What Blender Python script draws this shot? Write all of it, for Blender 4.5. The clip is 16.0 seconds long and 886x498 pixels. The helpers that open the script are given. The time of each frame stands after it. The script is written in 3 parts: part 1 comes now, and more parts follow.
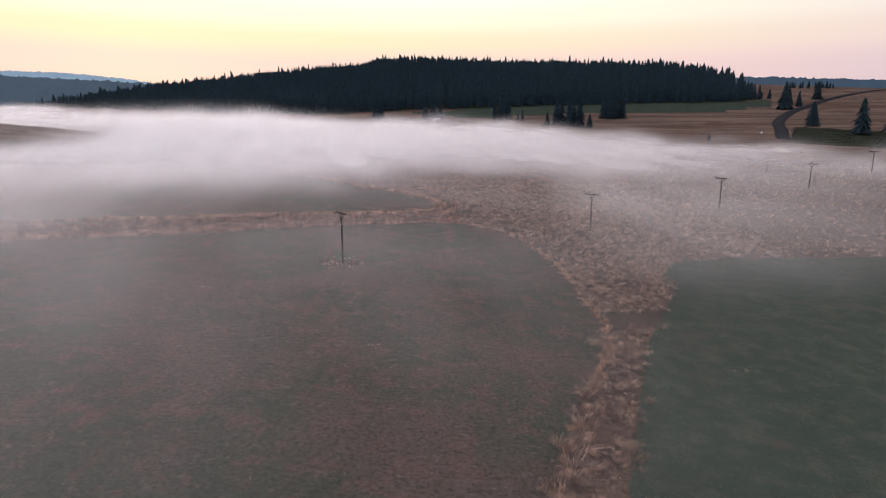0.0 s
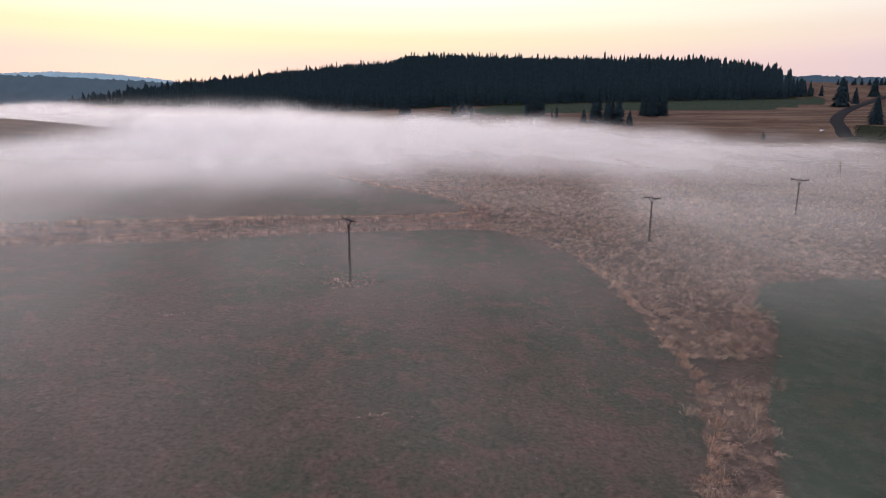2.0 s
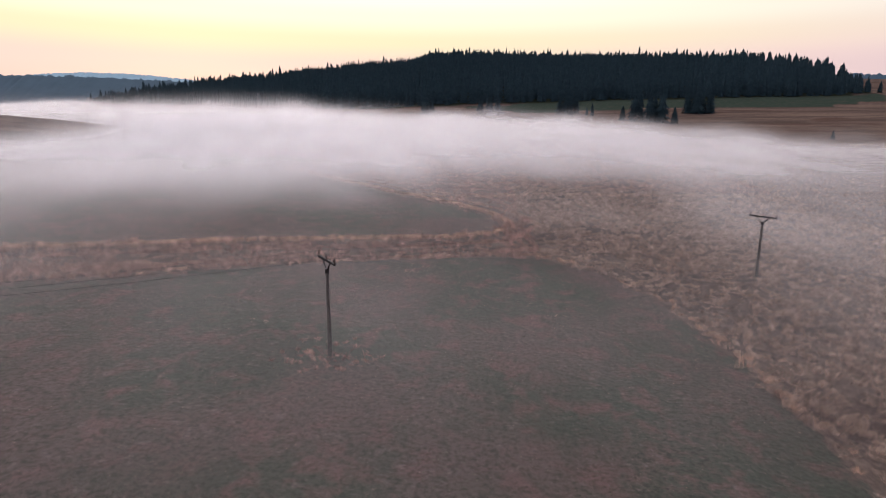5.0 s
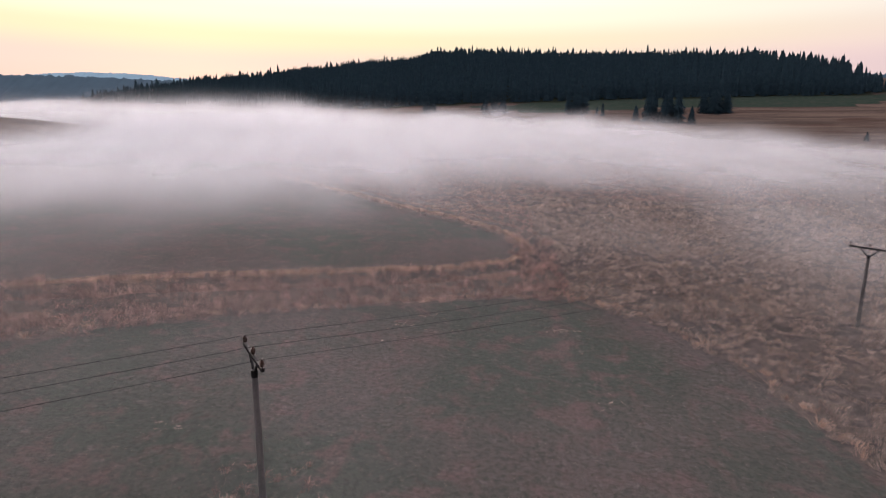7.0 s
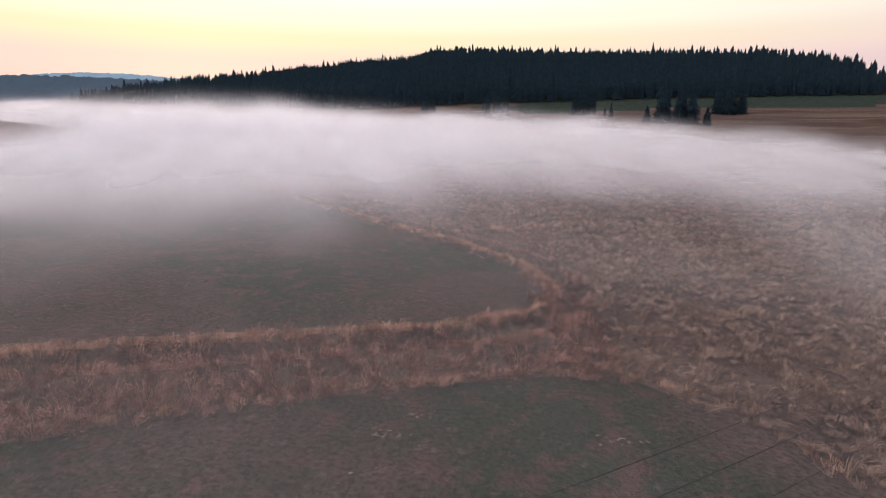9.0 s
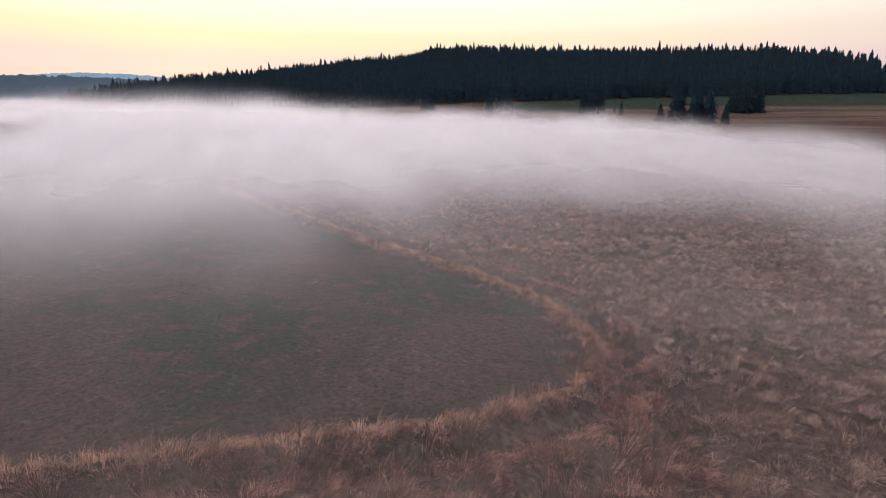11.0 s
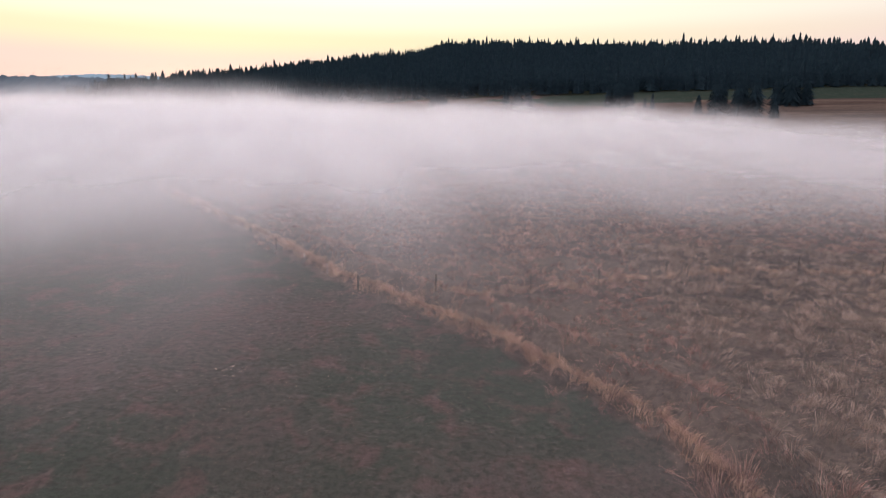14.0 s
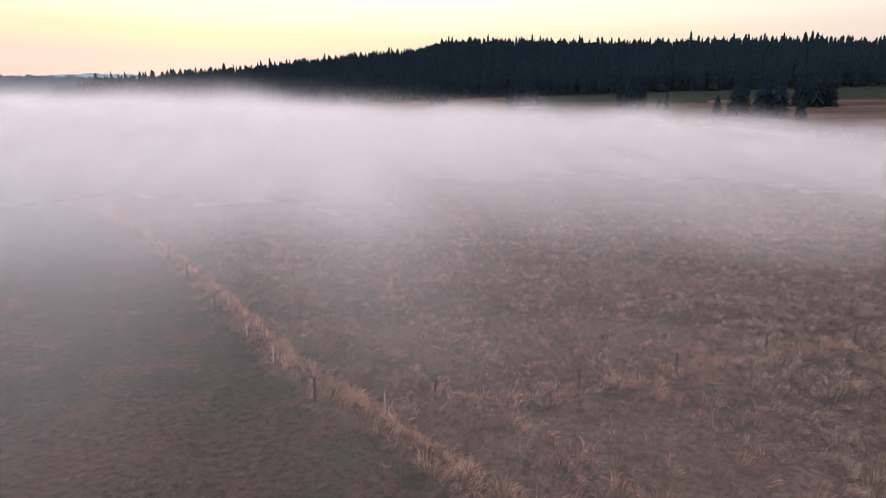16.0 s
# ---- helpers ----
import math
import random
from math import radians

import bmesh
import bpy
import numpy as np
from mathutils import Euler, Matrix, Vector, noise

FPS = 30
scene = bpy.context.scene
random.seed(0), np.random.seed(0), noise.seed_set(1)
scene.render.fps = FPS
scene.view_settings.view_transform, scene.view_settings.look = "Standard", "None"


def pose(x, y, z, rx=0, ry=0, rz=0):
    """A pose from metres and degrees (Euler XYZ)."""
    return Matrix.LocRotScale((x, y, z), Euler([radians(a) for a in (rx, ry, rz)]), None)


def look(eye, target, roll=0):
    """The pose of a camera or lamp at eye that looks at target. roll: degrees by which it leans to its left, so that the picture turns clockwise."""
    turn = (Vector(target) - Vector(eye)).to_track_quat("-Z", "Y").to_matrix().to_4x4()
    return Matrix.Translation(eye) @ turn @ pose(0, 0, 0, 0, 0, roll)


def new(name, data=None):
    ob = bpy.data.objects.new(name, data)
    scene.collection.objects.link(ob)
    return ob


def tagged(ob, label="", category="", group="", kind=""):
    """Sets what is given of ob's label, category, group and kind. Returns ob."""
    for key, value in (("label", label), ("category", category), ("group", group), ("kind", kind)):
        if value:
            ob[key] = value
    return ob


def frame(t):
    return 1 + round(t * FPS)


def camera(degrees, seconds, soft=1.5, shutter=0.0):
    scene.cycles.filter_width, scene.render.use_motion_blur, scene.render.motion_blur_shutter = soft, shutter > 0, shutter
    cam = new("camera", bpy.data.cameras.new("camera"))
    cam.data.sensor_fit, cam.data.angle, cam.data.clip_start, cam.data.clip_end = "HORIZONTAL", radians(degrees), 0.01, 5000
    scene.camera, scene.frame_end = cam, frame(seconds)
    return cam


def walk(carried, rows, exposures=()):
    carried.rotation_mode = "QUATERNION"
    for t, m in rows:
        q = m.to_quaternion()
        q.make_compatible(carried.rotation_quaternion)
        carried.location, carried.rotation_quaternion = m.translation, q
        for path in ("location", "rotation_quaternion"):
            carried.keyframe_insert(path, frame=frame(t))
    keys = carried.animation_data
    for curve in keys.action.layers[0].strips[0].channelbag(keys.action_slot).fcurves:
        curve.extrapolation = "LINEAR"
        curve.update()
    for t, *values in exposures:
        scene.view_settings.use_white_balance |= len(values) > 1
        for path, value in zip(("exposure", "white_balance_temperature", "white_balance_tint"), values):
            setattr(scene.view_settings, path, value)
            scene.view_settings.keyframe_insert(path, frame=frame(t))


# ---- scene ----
cam = camera(76.4, 16.0, soft=1.0)
METRES, EYE, TILT, LEAN, TURN = 160.0, 22.0, 0.0, 0.0, 0.0
ROWS = [
    (0.0, 0.0, 0.0, 0.0, -0.01, -11.63, 0.03),
    (0.5, -0.0003, 0.0305, -0.0054, 0.77, -11.6, 0.02),
    (1.0, -0.0012, 0.0632, -0.0096, 1.6, -11.59, -0.03),
    (1.5, -0.0026, 0.0928, -0.0111, 2.09, -11.59, -0.06),
    (2.0, -0.0044, 0.1262, -0.0114, 2.83, -11.6, -0.12),
    (2.5, -0.0063, 0.1554, -0.0124, 3.6, -11.58, -0.15),
    (3.0, -0.0089, 0.1888, -0.014, 4.06, -11.6, -0.17),
    (3.5, -0.0112, 0.2188, -0.0155, 4.37, -11.58, -0.2),
    (4.0, -0.0142, 0.2512, -0.0174, 4.72, -11.59, -0.19),
    (6.5, -0.0301, 0.4095, -0.0162, 5.41, -11.57, -0.25),
    (7.0, -0.0334, 0.4419, -0.0141, 5.4, -11.57, -0.23),
    (7.5, -0.0364, 0.4718, -0.0122, 5.4, -11.56, -0.23),
    (8.0, -0.0397, 0.5039, -0.0104, 5.37, -11.55, -0.24),
    (8.5, -0.0427, 0.5338, -0.0092, 5.36, -11.54, -0.23),
    (9.0, -0.046, 0.5655, -0.0085, 5.35, -11.54, -0.23),
    (11.5, -0.061, 0.7185, -0.0111, 5.4, -11.5, -0.15),
    (12.0, -0.0643, 0.7503, -0.0147, 5.54, -11.48, -0.11),
    (12.5, -0.0674, 0.78, -0.0184, 5.83, -11.47, -0.12),
    (13.0, -0.0712, 0.8116, -0.0223, 6.19, -11.47, -0.1),
    (13.5, -0.0747, 0.8413, -0.0251, 6.44, -11.48, -0.07),
    (14.0, -0.0783, 0.8731, -0.0239, 6.48, -11.47, -0.05),
    (14.5, -0.0817, 0.9026, -0.0216, 6.47, -11.47, -0.06),
    (15.0, -0.0857, 0.9334, -0.0195, 6.47, -11.49, -0.08),
    (15.5, -0.0896, 0.9623, -0.0176, 6.45, -11.49, -0.07),
    (16.0, -0.0935, 0.9928, -0.0155, 6.45, -11.49, -0.06),
]
walk(cam, [(t, pose(0, 0, EYE, TILT, LEAN, TURN) @ pose(METRES * x, METRES * y, METRES * z, 90 + pitch, roll, yaw)) for t, x, y, z, yaw, pitch, roll in ROWS])
scene.cycles.transparent_max_bounces = 160
scene.cycles.diffuse_bounces = 6

# ---- sky and light ----
SUN_AZIMUTH = radians(-28)          # from ahead, to the left of it
SUN_UP = radians(4.0)
world = bpy.data.worlds.new("dawn_sky")
scene.world = world
world.use_nodes = True
wn, wl = world.node_tree.nodes, world.node_tree.links
wn.clear()
sky = wn.new("ShaderNodeTexSky")
sky.sky_type = "NISHITA"
sky.sun_disc = False
sky.sun_elevation = SUN_UP
sky.sun_rotation = SUN_AZIMUTH
sky.air_density, sky.dust_density, sky.ozone_density = 1.0, 1.5, 1.0


def sky_math(op, a, b=0.0):
    n = wn.new("ShaderNodeMath")
    n.operation = op
    for v, socket in zip((a, b), n.inputs):
        if hasattr(v, "links"):
            wl.new(v, socket)
        else:
            socket.default_value = v
    return n.outputs[0]


def sky_ramp(v, stops):
    n = wn.new("ShaderNodeValToRGB")
    n.color_ramp.interpolation = "EASE"
    for k, (at, c) in enumerate(stops):
        e = n.color_ramp.elements[k] if k < 2 else n.color_ramp.elements.new(at)
        e.position, e.color = at, (*c, 1)
    wl.new(v, n.inputs[0])
    return n.outputs[0]


def sky_mix(f, a, b):
    n = wn.new("ShaderNodeMix")
    n.data_type = "RGBA"
    for v, socket in zip((f, a, b), (n.inputs[0], n.inputs[6], n.inputs[7])):
        if hasattr(v, "links"):
            wl.new(v, socket)
        else:
            socket.default_value = v
    return n.outputs[2]


# thin high haze over the clear sky: pink at the horizon, yellow over the place where the sun will rise, paling upwards
way = wn.new("ShaderNodeSeparateXYZ")
wl.new(wn.new("ShaderNodeTexCoord").outputs["Generated"], way.inputs[0])
towards = sky_math("ADD", sky_math("MULTIPLY", way.outputs[0], math.sin(SUN_AZIMUTH)), sky_math("MULTIPLY", way.outputs[1], math.cos(SUN_AZIMUTH)))
side = sky_math("MULTIPLY", sky_math("SUBTRACT", towards, 0.35), 1.7)
up = sky_math("MAXIMUM", way.outputs[2], 0.0)
sunward = sky_ramp(up, [(0.0, (0.70, 0.42, 0.36)), (1.0, (1.06, 0.97, 1.13)), (0.11, (0.80, 0.56, 0.50)), (0.15, (0.82, 0.69, 0.46)), (0.185, (0.88, 0.84, 0.62)), (0.24, (0.97, 0.95, 0.90)), (0.5, (1.44, 1.32, 1.44))])
away = sky_ramp(up, [(0.0, (0.45, 0.38, 0.44)), (1.0, (1.06, 0.97, 1.13)), (0.095, (0.60, 0.47, 0.50)), (0.135, (0.70, 0.56, 0.53)), (0.18, (0.74, 0.65, 0.62)), (0.24, (0.79, 0.74, 0.75)), (0.5, (1.26, 1.18, 1.34))])
dusk = sky_ramp(up, [(0.0, (0.20, 0.22, 0.32)), (1.0, (1.06, 0.97, 1.13)), (0.12, (0.28, 0.27, 0.35)), (0.35, (0.5, 0.47, 0.58))])
haze = sky_mix(sky_math("MULTIPLY", sky_math("ADD", towards, 0.75), 0.95), dusk, sky_mix(side, away, sunward))
clear = wn.new("ShaderNodeBackground")
clear.inputs["Strength"].default_value = 0.004
wl.new(sky.outputs["Color"], clear.inputs["Color"])
sky_shader = wn.new("ShaderNodeBackground")
sky_shader.inputs["Strength"].default_value = 0.9
wl.new(haze, sky_shader.inputs["Color"])
both = wn.new("ShaderNodeAddShader")
sky_out = wn.new("ShaderNodeOutputWorld")
wl.new(clear.outputs[0], both.inputs[0])
wl.new(sky_shader.outputs[0], both.inputs[1])
wl.new(both.outputs[0], sky_out.inputs["Surface"])
scene.view_settings.exposure = 0.5

sun_data = bpy.data.lights.new("sun", "SUN")
sun_data.energy, sun_data.angle, sun_data.color = 0.9, radians(12), (1.0, 0.83, 0.75)
sun = new("sun", sun_data)
sun.matrix_world = look((0, 0, 300), (-math.sin(SUN_AZIMUTH) * 100, -math.cos(SUN_AZIMUTH) * 100, 300 - 21))


# ---- materials ----
class Nodes:
    """Short hand for building one material's node tree."""

    def __init__(self, name):
        self.mat = bpy.data.materials.new(name)
        self.mat.use_nodes = True
        self.tree = self.mat.node_tree
        self.tree.nodes.clear()
        self.out = self.add("ShaderNodeOutputMaterial")

    def add(self, kind, **sets):
        n = self.tree.nodes.new(kind)
        for k, v in sets.items():
            setattr(n, k, v)
        return n

    def plug(self, value, socket):
        if hasattr(value, "links"):
            self.tree.links.new(value, socket)
        else:
            socket.default_value = value

    def math(self, op, a, b=0.0, clamp=False):
        n = self.add("ShaderNodeMath", operation=op, use_clamp=clamp)
        self.plug(a, n.inputs[0])
        self.plug(b, n.inputs[1])
        return n.outputs[0]

    def step(self, v, lo, hi, a=0.0, b=1.0):
        n = self.add("ShaderNodeMapRange", interpolation_type="SMOOTHSTEP")
        for value, socket in zip((v, lo, hi, a, b), n.inputs):
            self.plug(value, socket)
        return n.outputs[0]

    def mix(self, f, a, b, kind="MIX"):
        n = self.add("ShaderNodeMix", data_type="RGBA", blend_type=kind)
        self.plug(f, n.inputs[0])
        self.plug(a if hasattr(a, "links") else (*a, 1), n.inputs[6])
        self.plug(b if hasattr(b, "links") else (*b, 1), n.inputs[7])
        return n.outputs[2]

    def place(self, scale=(1, 1, 1)):
        n = self.add("ShaderNodeVectorMath", operation="MULTIPLY")
        self.tree.links.new(self.add("ShaderNodeNewGeometry").outputs["Position"], n.inputs[0])
        n.inputs[1].default_value = scale
        return n.outputs[0]

    def noise(self, where, scale, detail=3.0, rough=0.55, warp=0.0):
        n = self.add("ShaderNodeTexNoise")
        self.plug(where, n.inputs["Vector"])
        n.inputs["Scale"].default_value, n.inputs["Detail"].default_value = scale, detail
        n.inputs["Roughness"].default_value, n.inputs["Distortion"].default_value = rough, warp
        return n.outputs["Fac"]

    def surface(self, color, rough=0.8, metal=0.0, bump=None, bump_size=0.05, bump_strength=0.5, spec=0.3, sheen=0.0):
        b = self.add("ShaderNodeBsdfPrincipled")
        self.plug(color if hasattr(color, "links") else (*color, 1), b.inputs["Base Color"])
        self.plug(rough, b.inputs["Roughness"])
        self.plug(metal, b.inputs["Metallic"])
        self.plug(spec, b.inputs["Specular IOR Level"])
        if bump is not None:
            n = self.add("ShaderNodeBump")
            n.inputs["Distance"].default_value, n.inputs["Strength"].default_value = bump_size, bump_strength
            self.plug(bump, n.inputs["Height"])
            self.tree.links.new(n.outputs[0], b.inputs["Normal"])
        self.tree.links.new(b.outputs[0], self.out.inputs[0])
        return self.mat

    def attribute(self, name):
        return self.add("ShaderNodeAttribute", attribute_name=name)


def grey_stuff(name, color, rough, vary=0.25, scale=6.0, metal=0.0, spec=0.3):
    """A plain worn material: one colour with grain and stains at two scales."""
    m = Nodes(name)
    p = m.place()
    a, b = m.noise(p, scale, 4), m.noise(p, scale * 0.13, 3)
    lo, hi = [c * (1 - vary) for c in color], [min(1, c * (1 + vary)) for c in color]
    c = m.mix(m.step(m.math("ADD", m.math("MULTIPLY", a, 0.5), m.math("MULTIPLY", b, 0.5)), 0.35, 0.65), lo, hi)
    return m.surface(c, m.step(a, 0.3, 0.7, rough - 0.1, min(1, rough + 0.1)), metal, a, 0.01, 0.4, spec)


def ground_material():
    """Mown meadow, with the land's cover (tall dry grass, green field, forest floor) mixed in where it grows."""
    m = Nodes("meadow_ground")
    p = m.place()
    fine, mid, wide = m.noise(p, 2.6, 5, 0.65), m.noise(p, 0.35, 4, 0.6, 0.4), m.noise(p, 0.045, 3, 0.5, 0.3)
    speck = m.noise(p, 0.9, 5, 0.7)
    streak = m.noise(m.place((0.5, 0.06, 0.3)), 1.0, 4, 0.6, 0.3)
    meadow = m.mix(m.step(wide, 0.36, 0.64), MEADOW_GREEN, MEADOW_BROWN)
    meadow = m.mix(m.step(mid, 0.46, 0.7, 0.0, 0.75), meadow, MEADOW_RUST)
    meadow = m.mix(m.step(speck, 0.54, 0.74, 0.0, 0.45), meadow, MEADOW_STRAW)
    thatch = m.noise(m.place((1.0, 2.2, 1.0)), 1.6, 4, 0.7, 0.8)
    meadow = m.mix(m.step(thatch, 0.56, 0.72, 0.0, 0.35), meadow, MEADOW_STRAW)
    meadow = m.mix(m.step(streak, 0.5, 0.72, 0.0, 0.3), meadow, MEADOW_GREEN)
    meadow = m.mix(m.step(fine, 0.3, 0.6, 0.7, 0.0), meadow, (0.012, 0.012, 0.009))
    cover = m.attribute("cover").outputs["Color"]
    parts = m.add("ShaderNodeSeparateColor")
    m.tree.links.new(cover, parts.inputs[0])
    tall, green, floor = parts.outputs
    worn = m.attribute("cover").outputs["Alpha"]
    meadow = m.mix(m.math("MULTIPLY", worn, m.step(mid, 0.35, 0.6, 0.0, 0.4)), meadow, MEADOW_RUST)
    edge = m.math("MULTIPLY", m.math("SUBTRACT", mid, 0.5), 0.9)
    dry = m.mix(m.step(speck, 0.38, 0.66), (0.03, 0.022, 0.018), (0.11, 0.078, 0.062))
    bands = m.noise(m.place((0.012, 0.09, 0.2)), 1.0, 4, 0.6, 0.6)
    dry = m.mix(m.step(bands, 0.4, 0.62, 0.0, 0.7), dry, (0.125, 0.09, 0.067))
    heath = m.noise(m.place((0.35, 1, 1)), 0.03, 3, 0.6, 0.5)
    dry = m.mix(m.step(heath, 0.5, 0.66, 0.0, 0.8), dry, (0.056, 0.034, 0.028))
    dry = m.mix(m.step(mid, 0.45, 0.75, 0.0, 0.5), dry, (0.04, 0.032, 0.02))
    north = m.add("ShaderNodeSeparateXYZ")
    m.tree.links.new(p, north.inputs[0])
    straw = m.mix(m.step(bands, 0.36, 0.66), (0.075, 0.056, 0.045), (0.145, 0.105, 0.08))
    straw = m.mix(m.step(heath, 0.52, 0.66, 0.0, 0.75), straw, (0.075, 0.045, 0.034))
    straw = m.mix(m.step(speck, 0.5, 0.75, 0.0, 0.5), straw, (0.07, 0.05, 0.035))
    dry = m.mix(m.step(north.outputs[1], 235.0, 330.0), dry, straw)
    field = m.mix(m.step(mid, 0.4, 0.7), (0.028, 0.041, 0.031), (0.046, 0.055, 0.042))
    field = m.mix(m.step(speck, 0.56, 0.78, 0.0, 0.5), field, (0.07, 0.057, 0.042))
    field = m.mix(m.step(m.noise(p, 0.11, 3, 0.6, 0.5), 0.55, 0.72, 0.0, 0.55), field, (0.06, 0.048, 0.038))
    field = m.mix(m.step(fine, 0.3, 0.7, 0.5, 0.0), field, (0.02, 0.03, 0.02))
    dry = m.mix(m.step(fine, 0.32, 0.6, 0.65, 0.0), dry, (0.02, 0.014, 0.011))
    c = m.mix(m.step(m.math("ADD", green, edge), 0.4, 0.6), meadow, field)
    c = m.mix(m.step(m.math("ADD", tall, edge), 0.4, 0.6), c, dry)
    c = m.mix(m.step(m.math("ADD", floor, edge), 0.4, 0.6), c, (0.022, 0.026, 0.018))
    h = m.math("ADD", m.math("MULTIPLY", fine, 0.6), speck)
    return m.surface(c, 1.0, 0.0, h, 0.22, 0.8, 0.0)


def blade_material(name, low, high, odd, dark=0.32):
    """Grass blades: colour differs from blade to blade and from patch to patch, with bright tops and shaded hollows
    painted in by noise.
    """
    m = Nodes(name)
    each = m.add("ShaderNodeNewGeometry").outputs["Random Per Island"]
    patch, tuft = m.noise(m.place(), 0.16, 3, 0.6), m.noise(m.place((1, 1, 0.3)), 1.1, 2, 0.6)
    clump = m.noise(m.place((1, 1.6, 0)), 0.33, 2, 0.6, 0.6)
    # noise painted into the colour for lit clump tops and shaded hollows
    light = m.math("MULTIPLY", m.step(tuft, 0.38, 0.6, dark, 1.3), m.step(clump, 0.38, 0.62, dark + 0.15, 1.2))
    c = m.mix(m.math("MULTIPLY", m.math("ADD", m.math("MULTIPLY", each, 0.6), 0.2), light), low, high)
    c = m.mix(m.step(patch, 0.48, 0.7, 0.0, 0.6), c, odd)
    b = m.add("ShaderNodeBsdfDiffuse")
    t = m.add("ShaderNodeBsdfTranslucent")
    s = m.add("ShaderNodeMixShader")
    m.plug(c, b.inputs[0])
    m.plug(c, t.inputs[0])
    s.inputs[0].default_value = 0.5
    m.tree.links.new(b.outputs[0], s.inputs[1])
    m.tree.links.new(t.outputs[0], s.inputs[2])
    m.tree.links.new(s.outputs[0], m.out.inputs[0])
    return m.mat


def needle_material(name, low, high):
    m = Nodes(name)
    each = m.add("ShaderNodeNewGeometry").outputs["Random Per Island"]
    n = m.noise(m.place(), 0.8, 3)
    c = m.mix(m.math("MULTIPLY", m.math("ADD", each, n), 0.5), low, high)
    return m.surface(c, 0.95, 0.0, n, 0.1, 0.5, 0.02)


def mist_material():
    """Thin sheets of droplets: they scatter light both ways and let the rest through. Each sheet carries how much mist it stands for."""
    m = Nodes("mist")
    cut = m.add("ShaderNodeSeparateXYZ")
    m.tree.links.new(m.add("ShaderNodeUVMap", uv_map="across").outputs["UV"], cut.inputs[0])
    much, up = cut.outputs[0], cut.outputs[1]
    # fullest low in the layer, thinning out to nothing at its top
    body = m.math("MULTIPLY", m.math("MULTIPLY", up, 6.0, True), m.math("POWER", m.math("SUBTRACT", 1.0, up), 4.0))
    a = m.math("SUBTRACT", 1.0, m.math("POWER", math.e, m.math("MULTIPLY", m.math("MULTIPLY", body, much), -MIST_THICK)), True)
    b, t, s = m.add("ShaderNodeBsdfDiffuse"), m.add("ShaderNodeBsdfTranslucent"), m.add("ShaderNodeMixShader")
    b.inputs[0].default_value = t.inputs[0].default_value = (*MIST_WHITE, 1)
    s.inputs[0].default_value = 0.5
    m.tree.links.new(b.outputs[0], s.inputs[1])
    m.tree.links.new(t.outputs[0], s.inputs[2])
    g, f = m.add("ShaderNodeBsdfTransparent"), m.add("ShaderNodeMixShader")
    m.plug(a, f.inputs[0])
    m.tree.links.new(g.outputs[0], f.inputs[1])
    m.tree.links.new(s.outputs[0], f.inputs[2])
    m.tree.links.new(f.outputs[0], m.out.inputs[0])
    return m.mat


MEADOW_GREEN, MEADOW_BROWN = (0.029, 0.037, 0.025), (0.060, 0.045, 0.038)
MEADOW_RUST, MEADOW_STRAW = (0.084, 0.047, 0.041), (0.13, 0.10, 0.088)
MIST_THICK, MIST_WHITE = 0.052, (0.990, 0.981, 0.966)

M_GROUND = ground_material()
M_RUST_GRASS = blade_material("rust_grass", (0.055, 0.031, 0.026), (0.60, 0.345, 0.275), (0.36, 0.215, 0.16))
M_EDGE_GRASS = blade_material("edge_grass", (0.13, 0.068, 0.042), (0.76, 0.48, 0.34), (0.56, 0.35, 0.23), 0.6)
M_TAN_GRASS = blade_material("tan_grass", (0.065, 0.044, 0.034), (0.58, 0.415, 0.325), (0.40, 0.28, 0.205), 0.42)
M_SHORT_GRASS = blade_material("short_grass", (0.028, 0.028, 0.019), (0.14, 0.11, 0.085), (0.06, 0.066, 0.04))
M_DARK_GROWTH = blade_material("dark_growth", (0.006, 0.008, 0.007), (0.022, 0.025, 0.02), (0.02, 0.018, 0.014))
# needle colour is lifted towards blue to paint in the forest's aerial haze
M_NEEDLES = needle_material("hazed_spruce_needles", (0.015, 0.028, 0.035), (0.027, 0.047, 0.056))
M_BARK = grey_stuff("spruce_bark", (0.06, 0.045, 0.035), 0.9)
M_CONCRETE = grey_stuff("pole_concrete", (0.06, 0.052, 0.047), 0.85, 0.3, 4.0)
M_STEEL = grey_stuff("dull_steel", (0.014, 0.012, 0.011), 0.7, 0.3, 9.0, 0.3)
M_PORCELAIN = grey_stuff("brown_porcelain", (0.05, 0.025, 0.018), 0.3, 0.2)
M_WIRE = grey_stuff("wire_metal", (0.012, 0.011, 0.011), 0.7, 0.2, 9.0, 0.4)
M_POST = grey_stuff("grey_fence_wood", (0.085, 0.065, 0.05), 0.9, 0.4, 8.0)
M_PALE_POST = grey_stuff("pale_fence_plastic", (0.55, 0.5, 0.46), 0.6, 0.15)
M_ROAD = grey_stuff("road_asphalt", (0.012, 0.0135, 0.016), 0.95, 0.2, 1.2, 0.0, 0.02)
M_CAR = grey_stuff("silver_car_paint", (0.55, 0.56, 0.58), 0.35, 0.05, 2.0, 0.4)
M_CAR_GLASS = grey_stuff("car_glass", (0.02, 0.022, 0.025), 0.1, 0.1)
M_RUBBER = grey_stuff("tyre_rubber", (0.02, 0.02, 0.02), 0.9, 0.1)
M_MIST = mist_material()


# ---- the lie of the land ----
def soft(v, s):
    return s * np.log1p(np.exp(np.clip(v / s, -50, 50)))


def held(v, a, b, s):
    return a + soft(v - a, s) - soft(v - b, s)


